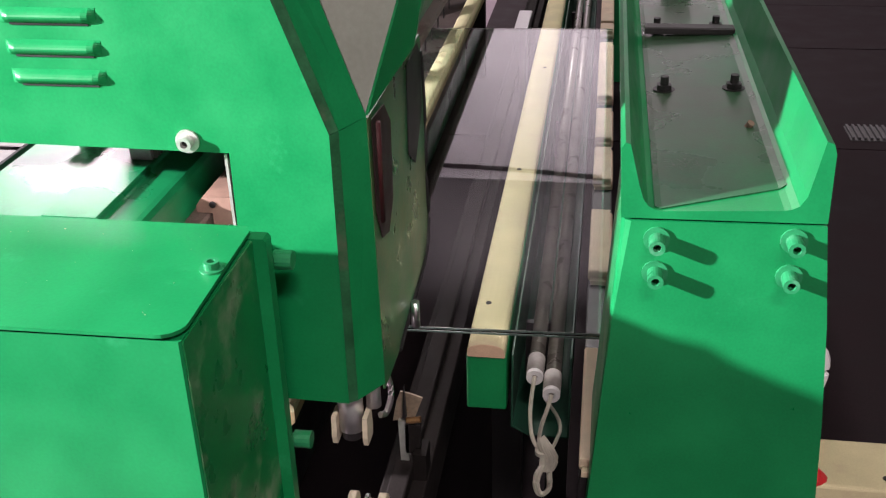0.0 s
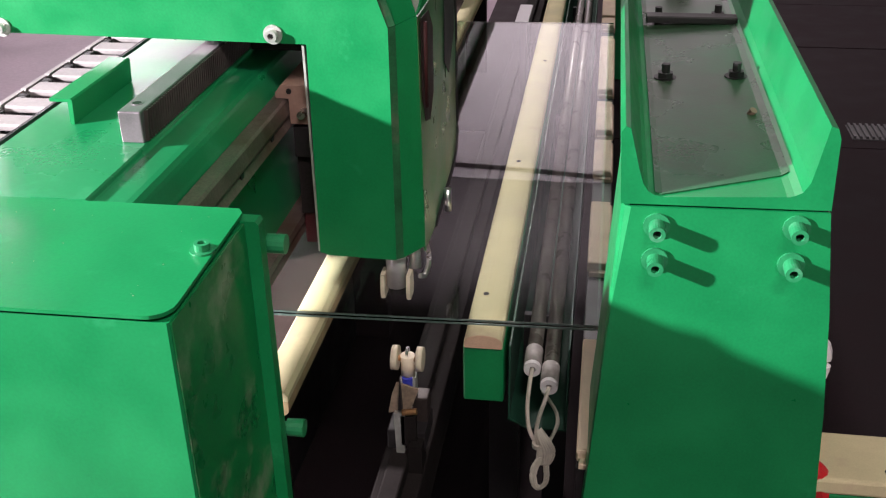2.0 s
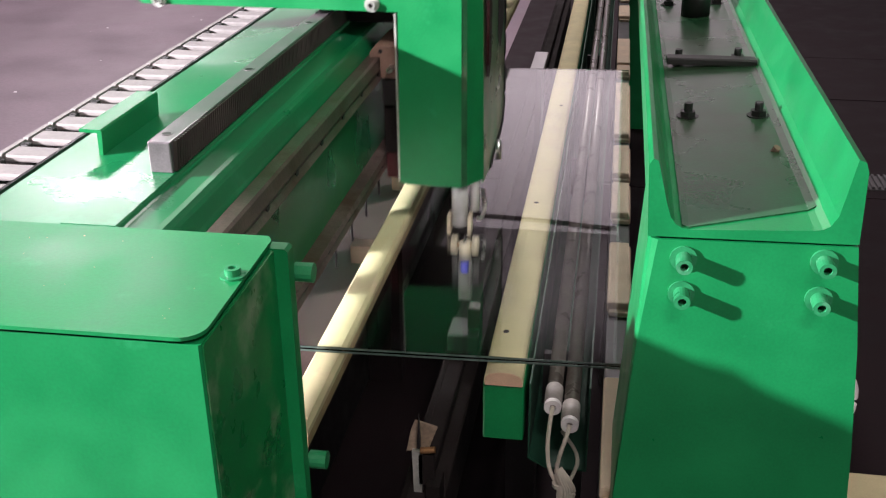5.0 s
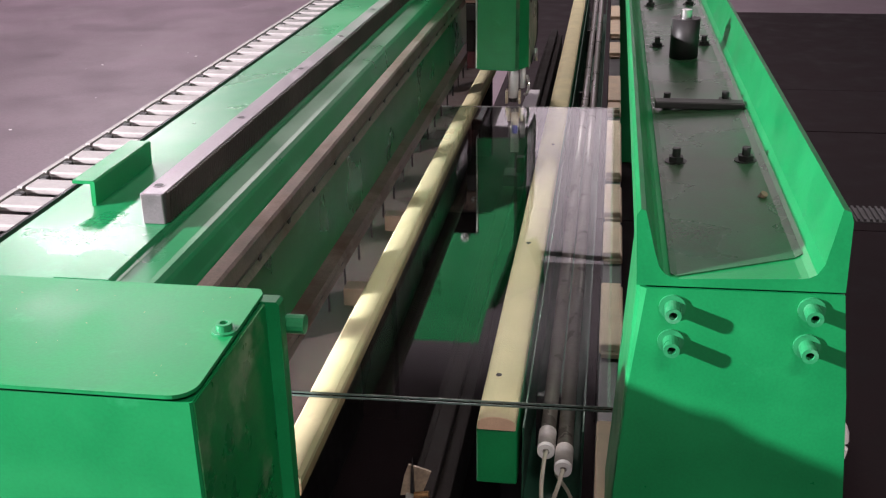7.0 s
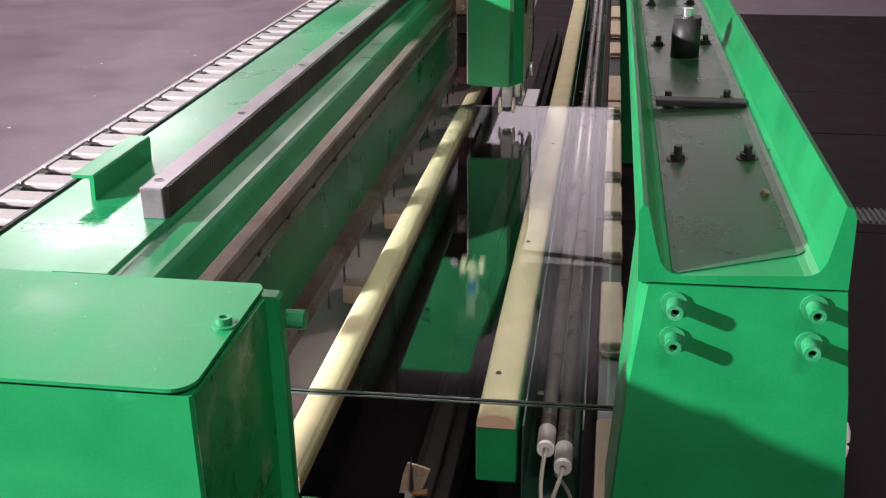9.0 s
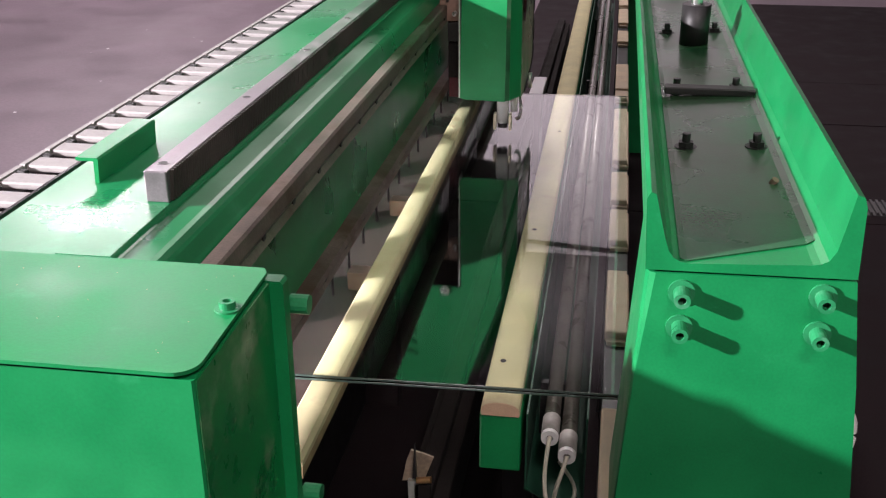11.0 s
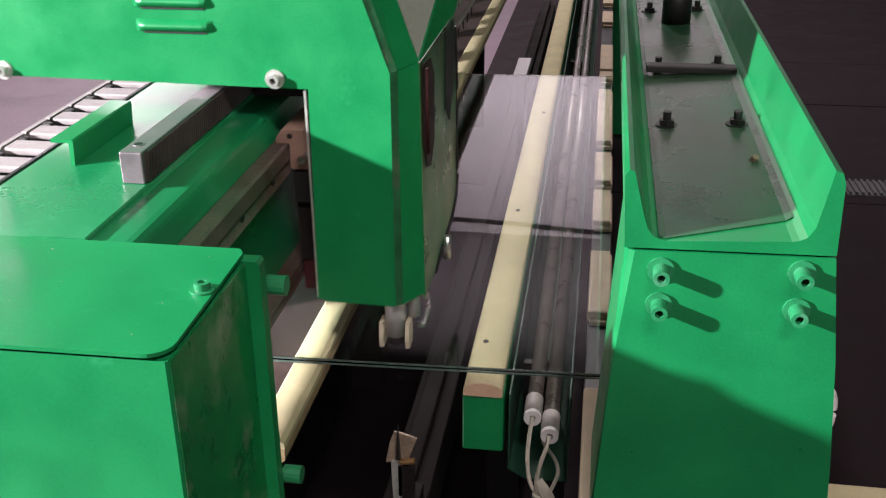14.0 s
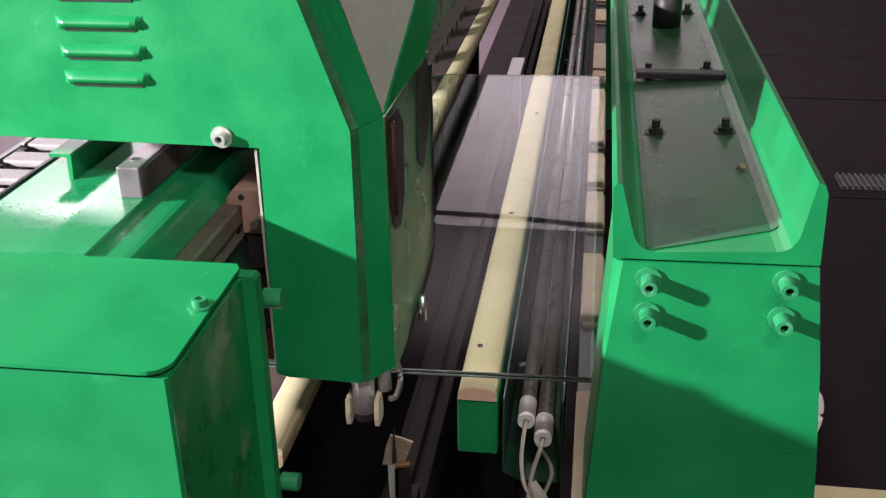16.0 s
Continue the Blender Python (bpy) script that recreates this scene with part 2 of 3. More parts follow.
# ---- the hall ----
FAR = 4.2
floor = part("floor", box(-7, 14, -5, 11.3, -0.1, 0.0), FLOOR)
tagged(floor, "dark grey-purple polished epoxy workshop floor", "floor", kind="structure")
for name, b in (("wall_north", box(-7, 14, 11.3, 11.5, 0, 5.55)), ("wall_south", box(-7, 14, -5.2, -5, 0, 5.55)), ("wall_west", box(-7.2, -7, -5.2, 11.5, 0, 5.55)), ("wall_east", box(14, 14.2, -5.2, 11.5, 0, 5.55))):
    tagged(part(name, b, PLASTER), "plain pale plastered workshop wall", "wall", kind="structure")
tagged(part("ceiling", box(-7.2, 14.2, -5.2, 11.5, 5.55, 5.75), ROOF), "plain dark workshop ceiling", "ceiling", kind="structure")

wall_cable = part("wall_cable", cable([(-6.98, 11.27, 5.44), (-4.0, 11.265, 5.36), (-2.2, 11.265, 5.35), (-1.0, 11.265, 5.38), (0.2, 11.265, 5.46), (2.0, 11.27, 5.53), (13.9, 11.27, 5.53)], 0.03), MATT_BLACK)
tagged(wall_cable, "thick black cable run high along the plastered wall", "cable")


# black sheets stand in for the deep shade on the floor around the machine
mat = part("rubber_mat", box(-0.70, 2.9, -1.6, 3.20, 0.0, 0.006, 0.002), MATT_BLACK)
tagged(mat, "black sheet darkening the workshop floor in place of deep shade", "mat")
mat = part("rubber_mat", box(-0.70, 0.25, 3.21, 11.25, 0.0, 0.006, 0.002), MATT_BLACK)
tagged(mat, "black sheet darkening the workshop floor in place of deep shade", "mat")
for y0, y1 in ((3.21, 4.64), (5.56, 8.2)):
    mat = part("rubber_mat", box(0.56, 3.6, y0, y1, 0.0, 0.005, 0.002), MATT_BLACK)
    tagged(mat, "black sheet darkening the workshop floor in place of deep shade", "mat")
mat = part("rubber_mat", box(0.55, 3.6, 4.65, 5.55, 0.0, 0.006, 0.002), MATT_BLACK)
tagged(mat, "black strip darkening the workshop floor in place of shade", "mat")


# ---- left beam with rack and guide rails ----
BRACKETS = (0.585, 0.985, 1.30, 1.60, 1.91, 2.22, 2.53, 2.84, 3.15, 3.46, 3.77)


def left_beam():
    beam = empty("gantry_beam", "long green painted steel gantry beam carrying a gear rack and guide rails", "machine beam", -0.6, 0, 0)
    at = pose(0.6, 0, 0)

    def add(name, bm, mat, label="", smooth=False, under=None):
        bm.transform(at)
        return part(name, bm, mat, under or beam, label, smooth)

    outline = [(-0.745, 1.03), (-0.49, 1.02), (-0.475, 0.966), (-0.462, 0.966), (-0.462, 1.176), (-0.4635, 1.183), (-0.466, 1.189), (-0.4715, 1.206), (-0.4735, 1.2105), (-0.478, 1.2150), (-0.484, 1.2160), (-0.512, 1.2180), (-0.5145, 1.2192), (-0.516, 1.2225), (-0.518, 1.224), (-0.575, 1.224), (-0.577, 1.2155), (-0.689, 1.2155), (-0.693, 1.2115), (-0.693, 1.12), (-0.745, 1.115)]
    add("beam_body", prism(outline, -0.105, FAR), GREEN_BEAM)
    # dark strip paints the thin shadow along the joint
    add("joint_strip", box(-0.5805, -0.5768, -0.10, FAR, 1.2155, 1.2168), DULL_BLACK)
    # rack with slanted teeth on its right side
    rack = add("gear_rack", box(-0.545, -0.519, 0.04, FAR, 1.224, 1.26, 0.0015), RACK, "ground steel gear rack with helical teeth")
    bm = bmesh.new()
    pitch = 0.0068
    for k in range(int((2.6 - 0.044) / pitch)):
        y = 0.044 + k * pitch
        v = []
        for z, s in ((1.2255, 0.0), (1.2585, 0.006)):
            v.append([bm.verts.new((-0.5188, y + s, z)), bm.verts.new((-0.5150, y + s + 0.0020, z)), bm.verts.new((-0.5150, y + s + 0.0034, z)), bm.verts.new((-0.5188, y + s + 0.0056, z))])
        for i in range(4):
            j = (i + 1) % 4
            bm.faces.new((v[0][i], v[0][j], v[1][j], v[1][i]))
        bm.faces.new(v[1])
        bm.faces.new(v[0][::-1])
    bmesh.ops.recalc_face_normals(bm, faces=bm.faces)
    # dark steel here paints the shade on the rack's right side
    teeth = add("teeth", bm, DIM_STEEL, "", under=rack)
    tagged(teeth, kind="stuff")
    for y in (0.068, 0.344, 0.633, 0.893, 1.17, 1.45, 1.73, 2.0, 2.28, 2.56):
        screw = add("rack_screw", ring((-0.534, y, 1.2595), (-0.534, y, 1.2606), 0.0068, 0.0052, 16), RACK, under=rack)
        add("socket", rod((-0.534, y, 1.2590), (-0.534, y, 1.2606), 0.0053, 16), DARK, under=rack)
    # stop bracket beside the rack
    add("stop_bracket", prism([(-0.641, 1.2157), (-0.636, 1.2157), (-0.634, 1.245), (-0.636, 1.247), (-0.662, 1.247), (-0.662, 1.243), (-0.640, 1.243)], 0.108, 0.268), GREEN, "upright green stop angle")
    # upper rail bolted on the side, with counterbored holes
    up = add("guide_rail", prism([(-0.4618, 1.140), (-0.442, 1.140), (-0.439, 1.144), (-0.444, 1.154), (-0.439, 1.163), (-0.441, 1.181), (-0.444, 1.184), (-0.4618, 1.184)], -0.10, FAR), RAIL, "dirty brown steel linear guide rail")
    low = add("guide_rail", prism([(-0.4618, 0.972), (-0.442, 0.972), (-0.438, 0.978), (-0.443, 0.986), (-0.438, 0.992), (-0.441, 1.0), (-0.4618, 1.002)], -0.04, FAR), RAIL, "dirty brown steel linear guide rail")
    hole = None
    for rail, z, x in ((up, 1.154, -0.4432), (low, 0.986, -0.4428)):
        for k in range(34):
            y = 0.12 + 0.12 * k
            if hole is None:
                hole = add("rail_hole", rod((x - 0.004, y, z), (x + 0.0012, y, z), 0.0058, 12), DARK, under=rail)
                first = (x, y, z)
            else:
                share(hole, "rail_hole", rail, pose(x - first[0], y - first[1], z - first[2]))
    # brown plate with slots that carries the felt strip
    shelf = add("shelf", box(-0.70, -0.4355, 0.09, FAR, 0.786, 0.80, 0.002), BROWN, "dark brown shelf plate")
    for y in BRACKETS:
        add("hanger_bracket", box(-0.632, -0.612, y - 0.09, y - 0.005, 0.8004, 1.0245, 0.002), BROWN, "brown hanger bracket under the beam")
    for y in (0.685, 1.05):
        add("wood_block", box(-0.500, -0.4545, y, y + 0.035, 0.8004, 0.836, 0.002), BROWN_BLOCK, "small brown packing block")
    for k in range(20):
        y = 0.41 + 0.1 * k
        add("hook", rod((-0.447, y, 0.935), (-0.447, y, 0.9725), 0.0022, 6), DARK)
    # unseen panel, added to keep the flood's light off the floor below
    add("side_panel", box(-0.712, -0.7005, 0.12, FAR, 0.0, 0.80), DARK, "unseen dark panel blocking light under the beam")
    for y in (0.55, 1.54, FAR - 0.2):
        add("leg", box(-0.70, -0.60, y, y + 0.06, 0.0, 1.0235, 0.004), MATT_BLACK)
    return beam


left_beam()


def felt_strip_left():
    s = empty("felt_strip", "long pale yellow felt strip on a shelf beside the beam", "support strip", -0.43, 0, 0.80, group="felt support strips")
    part("batten", prism([(-0.0215, 0.0004), (-0.006, 0.0004), (0.0205, 0.026), (0.0215, 0.044), (-0.0215, 0.044)], 0.10, FAR), WOOD, s, "bare wooden batten")
    bm = prism([(-0.022, 0.0443), (0.022, 0.0443), (0.022, 0.053), (0.017, 0.0592), (-0.017, 0.0592), (-0.022, 0.053)], 0.098, FAR)
    part("felt", bm, FELT, s)
    return s


felt_strip_left()


# ---- drag chain in its tray ----
def drag_chain():
    tray = empty("chain_tray", "dark steel tray along the gantry beam", "cable tray", -0.80, 0, 1.12)
    bm = prism([(-0.055, 0.0), (0.0545, 0.0), (0.0545, 0.064), (0.0495, 0.064), (0.0495, 0.005), (-0.050, 0.005), (-0.050, 0.03), (-0.055, 0.03)], -0.1, FAR)
    part("tray", bm, DARK, tray)
    for y in (0.2, 2.0, 3.8):
        part("bracket", box(-0.05, 0.0545, y, y + 0.05, -0.05, -0.0005), DARK, tray)
    chain = empty("drag_chain", "grey plastic cable drag chain with open crossbars lying in its tray", "cable chain", -0.80, 0, 1.1256)
    pitch, n = 0.067, 60
    side = bar = None
    for k in range(n):
        y = -0.06 + k * pitch
        if side is None:
            b = prism([(0.0, 0.0), (0.0665, 0.0), (0.0665, 0.043), (0.0635, 0.046), (0.003, 0.046), (0.0, 0.043)], -0.045, -0.037, "x")
            side = part("link_side", b, CHAIN, chain)
            b = prism([(0.0, 0.0), (0.0665, 0.0), (0.0665, 0.043), (0.0635, 0.046), (0.003, 0.046), (0.0, 0.043)], 0.035, 0.043, "x")
            side2 = part("link_side", b, CHAIN, chain)
            bar = part("crossbar", box(-0.0368, 0.0348, 0.004, 0.041, 0.034, 0.0445, 0.003), CHAIN, chain)
            lug = part("hinge_lug", box(-0.0365, -0.022, 0.0425, 0.054, 0.028, 0.0455, 0.002), DARK, chain)
            for o in (side, side2, bar, lug):
                o.location.y = y
        else:
            for o in (side, side2, bar, lug):
                share(o, o.name.split(".")[0], chain, pose(0, y, 0))
    # cables that lie in the chain
    for x, r, m in ((-0.025, 0.007, DARK), (-0.008, 0.006, DARK), (0.008, 0.006, RED), (0.022, 0.007, DARK)):
        part("cable", rod((x, -0.06, r + 0.001), (x, FAR - 0.2, r + 0.001), r, 8), m, chain)
    return chain


drag_chain()


# ---- end cover of the gantry beam ----
def end_cover():
    c = empty("end_cover", "green sheet metal end cover with screwed lid on the beam", "machine cover", -0.6, -0.2, 0)
    at = pose(0.6, 0.2, 0)

    def add(name, bm, mat, label="", under=None):
        bm.transform(at)
        return part(name, bm, mat, under or c, label)

    add("body", prism([(-0.80, -0.301), (-0.356, -0.301), (-0.354, -0.299), (-0.354, -0.1215), (-0.80, -0.1215)], 0.62, 1.2165, "z"), GREEN)
    add("side_panel", box(-0.3539, -0.3525, -0.2985, -0.1215, 0.62, 1.2155), GREEN_DUSTY, "dust-marked green side panel")
    # lid with rounded corners
    pts = [(-0.80, -0.308), (-0.374, -0.304)]
    pts += [(-0.374 + 0.021 * math.sin(a), -0.283 - 0.021 * math.cos(a)) for a in [i * math.pi / 12 for i in range(1, 7)]]
    pts += [(-0.3555, -0.116), (-0.361, -0.1068), (-0.80, -0.1085)]
    lid = add("lid", prism(pts, 1.2205, 1.2240, "z"), GREEN)
    add("gap", box(-0.79, -0.362, -0.293, -0.13, 1.2160, 1.2206), DARK, under=lid)
    back = add("back_plate", prism([(-0.80, 0.60), (-0.341, 0.60), (-0.339, 1.214), (-0.342, 1.2175), (-0.80, 1.2175)], -0.121, -0.1055), GREEN)
    for k, (p, d) in enumerate((((-0.365, -0.194, 1.2241), (0, 0, 1)), ((-0.745, -0.194, 1.2241), (0, 0, 1)))):
        b = cap_bolt(None, (p[0] + 0.6, p[1] + 0.2, p[2]), d, 0.0072, 0.0065, (0.0115, 0.0018), GREEN_GLOSS, GREEN_GLOSS, label="green overpainted socket screw")
        b.parent = c
    for y, z in ((-0.082, 1.175), (-0.082, 0.949)):
        stud = add("adjusting_bolt", rod((-0.46, y, z), (-0.3455, y, z), 0.0062, 12), GREEN_GLOSS)
        add("bolt_head", rod((-0.346, y, z), (-0.327, y, z), 0.0100, 14), GREEN_GLOSS, under=stud)
    add("adjuster_plate", box(-0.4615, -0.40, -0.104, -0.060, 0.86, 1.14, 0.002), GREEN)
    add("foot", box(-0.78, -0.50, -0.27, -0.13, 0.0, 0.62, 0.003), GREEN)
    return c


end_cover()


# ---- right clamping beam on its post ----
def clamp_beam():
    c = empty("clamp_beam", "green steel channel beam with upturned flanges bolted on a post", "machine beam", 0.1, 0, 0)
    at = pose(-0.1, 0, 0)

    def add(name, bm, mat, label="", under=None, smooth=False):
        bm.transform(at)
        return part(name, bm, mat, under or c, label, smooth)

    # end of the channel: flanges with sloped tips and rounded inner corners
    prof = [(-0.003, 1.199), (0.199, 1.2015), (0.1965, 1.276), (0.193, 1.286), (0.186, 1.2885)]
    prof += [(0.180, 1.252), (0.176, 1.230), (0.170, 1.2195), (0.163, 1.2155), (0.156, 1.214)]
    prof += [(0.038, 1.208), (0.030, 1.2095), (0.023, 1.2135), (0.018, 1.2205), (0.013, 1.236), (0.002, 1.279), (-0.003, 1.281), (-0.007, 1.274)]
    add("channel", prism(prof, 0.0, FAR), GREEN)
    # oil film on the web; its skewed front edge draws the flood-lit wedge
    bm = bmesh.new()
    low = [(0.030, 0.006, 1.2098), (0.037, 0.004, 1.2084), (0.157, 0.050, 1.2144), (0.165, 0.056, 1.2166), (0.165, FAR, 1.2166), (0.157, FAR, 1.2144), (0.037, FAR, 1.2084), (0.030, FAR, 1.2098)]
    under = [bm.verts.new(q) for q in low]
    over = [bm.verts.new((x, y, z + 0.0012)) for x, y, z in low]
    for i, j, k, l in ((0, 1, 6, 7), (1, 2, 5, 6), (2, 3, 4, 5)):
        bm.faces.new((over[i], over[j], over[k], over[l]))
        bm.faces.new((under[l], under[k], under[j], under[i]))
    for i in range(8):
        j = (i + 1) % 8
        bm.faces.new((under[i], under[j], over[j], over[i]))
    bmesh.ops.recalc_face_normals(bm, faces=bm.faces)
    add("web_surface", bm, GREEN_OILY, "oil-stained dull green web of the channel, front edge skewed along a lit wedge")
    # post: wider towards its foot, its long edge rounded off
    foot = [(0.199, 1.1985), (0.215, 1.084), (0.228, 0.959), (0.30, 0.0), (-0.075, 0.0)]
    rows = ((0.0, ((-0.0145, 0.933), (-0.006, 1.072), (0.0075, 1.1955))), (0.004, ((-0.0155, 0.933), (-0.0085, 1.072), (0.0015, 1.1955))), (0.011, ((-0.016, 0.933), (-0.009, 1.072), (-0.002, 1.1955))), (0.16, ((-0.016, 0.933), (-0.009, 1.072), (-0.002, 1.1955))))
    bm = bmesh.new()
    rings = [[bm.verts.new((x, y, z)) for x, z in foot + list(edge)] for y, edge in rows]
    for one, two in zip(rings, rings[1:]):
        for i in range(8):
            j = (i + 1) % 8
            bm.faces.new((one[i], one[j], two[j], two[i]))
    bm.faces.new(rings[0])
    bm.faces.new(rings[-1][::-1])
    bmesh.ops.recalc_face_normals(bm, faces=bm.faces)
    add("post", bm, GREEN)

    def web(x):
        return 1.208 + 0.006 * (x - 0.038) / 0.118

    for x, z in ((0.034, 1.177), (0.169, 1.182), (0.035, 1.138), (0.169, 1.141)):
        b = cap_bolt(None, (x - 0.1, -0.0002, z), (0, -1, 0), 0.0082, 0.020, (0.0135, 0.003), GREEN_GLOSS, GREEN_GLOSS, label="green overpainted socket screw")
        b.parent = c
    # studs and nuts standing on the web
    for y in (0.368, 0.655, 1.085, 1.535, 2.035):
        for x in (0.0535, 0.1425):
            z = web(x)
            nut = add("hex_nut", rod((x, y, z), (x, y, z + 0.009), 0.0105, 6), DARK)
            add("washer", rod((x, y, z), (x, y, z + 0.0025), 0.0145, 18), DARK, under=nut)
            add("stud", rod((x, y, z + 0.009), (x, y, z + 0.020), 0.0055, 10), DARK, under=nut)
    add("small_screw", rod((0.1455, 0.230, 1.2135), (0.1485, 0.227, 1.2205), 0.0045, 10), BROWN_BLOCK, "small brown screw")
    add("cross_plate", box(0.034, 0.168, 0.612, 0.637, 1.2145, 1.2255, 0.002), DARK, "dark flat cross plate")
    for y in (0.985, 1.785):
        cyl = add("clamp_cylinder", rod((0.098, y, 1.2095), (0.098, y, 1.285), 0.026, 24), DARK, "black pneumatic clamp cylinder", smooth=True)
        add("rod_end", rod((0.098, y, 1.285), (0.098, y, 1.30), 0.010, 14), STEEL, under=cyl)
    add("rear_post", box(0.0, 0.2, FAR - 0.2, FAR - 0.02, 0.0, 1.199), GREEN)
    return c


clamp_beam()


# ---- middle felt strip on a green tube ----
def felt_strip_middle():
    s = empty("felt_strip", "long beige felt strip with rounded top on a green steel tube", "support strip", -0.172, 0, 0, group="felt support strips")
    part("tube", box(-0.030, 0.029, 0.268, FAR, 0.745, 0.838, 0.003), GREEN, s)
    n = 10
    pts = [(-0.028, 0.8385), (0.027, 0.8385)] + [(-0.0005 + 0.0275 * math.cos(i * math.pi / n), 0.848 + 0.012 * math.sin(i * math.pi / n)) for i in range(n + 1)]
    part("felt", prism(pts, 0.2660, FAR), FELT, s)
    part("felt_end", prism([(x * 0.96, 0.8388 + (z - 0.8385) * 0.96) for x, z in pts], 0.2642, 0.2665), FELT_END, s, "pinkish cut end of the felt")
    for x, y, in ((-0.008, 0.372), (-0.004, 0.88), (0.006, 1.52)):
        part("tack", rod((x, y, 0.8592), (x, y, 0.8606), 0.0045, 10), DARK, s)
    for y in (0.6, 2.2, 3.9):
        part("leg", box(-0.028, 0.027, y, y + 0.055, 0.0, 0.745), DARK, s)
    return s


felt_strip_middle()


# ---- heating tubes in a tray ----
def heater():
    h = empty("heating_tray", "dark green folded tray along the heating tubes", "machine tray", -0.09, 0, 0)
    t = 0.0025
    pts = [(-0.046, 0.842), (-0.046, 0.715), (-0.02, 0.700), (0.04, 0.700), (0.04, 0.842), (0.04 - t, 0.842), (0.04 - t, 0.700 + t), (-0.02, 0.700 + t), (-0.046 + t, 0.715 + t), (-0.046 + t, 0.842)]
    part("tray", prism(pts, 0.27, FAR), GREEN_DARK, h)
    for y in (0.9, 2.4, 3.9):
        part("leg", box(-0.02, 0.03, y, y + 0.05, 0.0, 0.6998), DARK, h)
    for y in (0.42, 1.3, 2.3, 3.3):
        part("tube_clip", box(-0.036, 0.022, y, y + 0.012, 0.7027, 0.7985), DARK, h)
    for x, y in ((-0.012, 0.278), (0.014, 0.238)):
        tube = empty("heating_tube", "grey quartz heating tube with white ceramic end", "heating tube", -0.09 + x, 0, 0.811, group="heating tubes")
        part("glass_tube", rod((0, y + 0.02, 0), (0, FAR, 0), 0.0112, 20), TUBE, tube, smooth=True)
        cap = part("ceramic_end", rod((0, y - 0.009, 0), (0, y + 0.032, 0), 0.0128, 20), SLEEVE, tube, "grey ceramic sleeve", smooth=True)
        part("collar", ring((0, y - 0.017, 0), (0, y - 0.0091, 0), 0.0122, 0.005, 18), CERAMIC, cap, "white ceramic ring")
    w = empty("wire_bundle", "white insulated heater wires tied into a hanging loop", "wire", -0.09, 0.24, 0.75)
    part("wire", cable([(-0.012, 0.024, 0.061), (-0.014, 0.0, 0.052), (-0.016, -0.012, 0.020), (-0.012, -0.02, -0.015), (0.0, -0.022, -0.035), (0.006, -0.02, -0.055)], 0.003), CABLE, w)
    part("wire", cable([(0.014, -0.018, 0.061), (0.010, -0.035, 0.05), (0.002, -0.034, 0.02), (-0.002, -0.03, -0.012), (0.004, -0.026, -0.035), (0.010, -0.022, -0.058)], 0.003), CABLE, w)
    for k in range(5):
        a = 0.0035 * (k - 2)
        part("wire", cable([(0.002 + a * 0.3, -0.028 + a * 0.5, -0.006), (0.012 + a, -0.034, -0.020), (0.020 + a, -0.032, -0.040), (0.014 + a * 0.6, -0.030, -0.066), (0.006 + a * 0.6, -0.030, -0.060), (0.004, -0.028, -0.034)], 0.0026), CABLE, w)
    part("wire", cable([(0.006, -0.030, -0.052), (-0.006, -0.034, -0.072), (-0.004, -0.034, -0.100), (0.006, -0.034, -0.108), (0.016, -0.034, -0.094), (0.014, -0.032, -0.064)], 0.0034), CABLE, w)
    part("wire", cable([(0.008, -0.030, -0.052), (-0.002, -0.036, -0.074), (0.0, -0.036, -0.098), (0.008, -0.036, -0.104), (0.018, -0.036, -0.090), (0.016, -0.032, -0.064)], 0.0034), CABLE, w)
    part("tie", ring((0.004, -0.026, -0.03), (0.004, -0.026, -0.036), 0.0105, 0.006, 14), CABLE, w)
    part("wire", cable([(0.006, -0.02, -0.055), (0.02, 0.01, -0.048), (0.03, 0.06, -0.047), (0.0, 0.12, -0.0465)], 0.003), CABLE, w)
    return h


heater()


# ---- row of beige pads beside the glass ----
def pad_row():
    r = empty("pad_rail", "dark steel rail carrying a row of pads", "machine rail", -0.015, 0, 0)
    part("rail", box(-0.018, 0.0185, 0.022, FAR, 0.70, 0.8405, 0.002), DARK, r)
    for y in (0.3, 1.6, 3.6):
        part("leg", box(-0.016, 0.016, y, y + 0.04, 0.0, 0.70), DARK, r)
    for y0, y1 in ((0.03, 0.278), (0.487, 0.72), (0.852, 1.015), (1.065, 1.244), (1.321, 1.755), (1.86, 1.967), (1.99, 2.289), (2.62, 2.80), (2.944, 3.218), (3.30, 3.55)):
        pad = empty("rest_pad", "beige rubber rest pad with rounded edges", "pad", -0.015, (y0 + y1) / 2, 0.841, group="rest pads")
        part("pad", box(-0.0185, 0.0195, (y0 - y1) / 2, (y1 - y0) / 2, 0.0, 0.0185, 0.004), PAD, pad)
        part("clip", box(-0.015, 0.0160, (y0 - y1) / 2 - 0.012, (y0 - y1) / 2 - 0.0003, 0.0, 0.008, 0.001), PAD, pad)
    return r


pad_row()


# ---- the sheet of glass ----
sheet = part("glass_sheet", prism([(-0.60, 0.277), (0.0, 0.2965), (0.0, 1.868), (-0.60, 1.839)], 0.8606, 0.8700, "z"), GLASS)
tagged(sheet, "clear laminated glass sheet lying on felt strips", "glass sheet")
sheet.visible_shadow = False
for z0, z1 in ((0.8610, 0.8640), (0.8668, 0.8697)):
    part("ground_edge", prism([(-0.5998, 0.2762), (-0.0002, 0.2957), (-0.0002, 0.2964), (-0.5998, 0.2769)], z0, z1, "z"), EDGE, sheet, "grey-green ground edge of the glass")


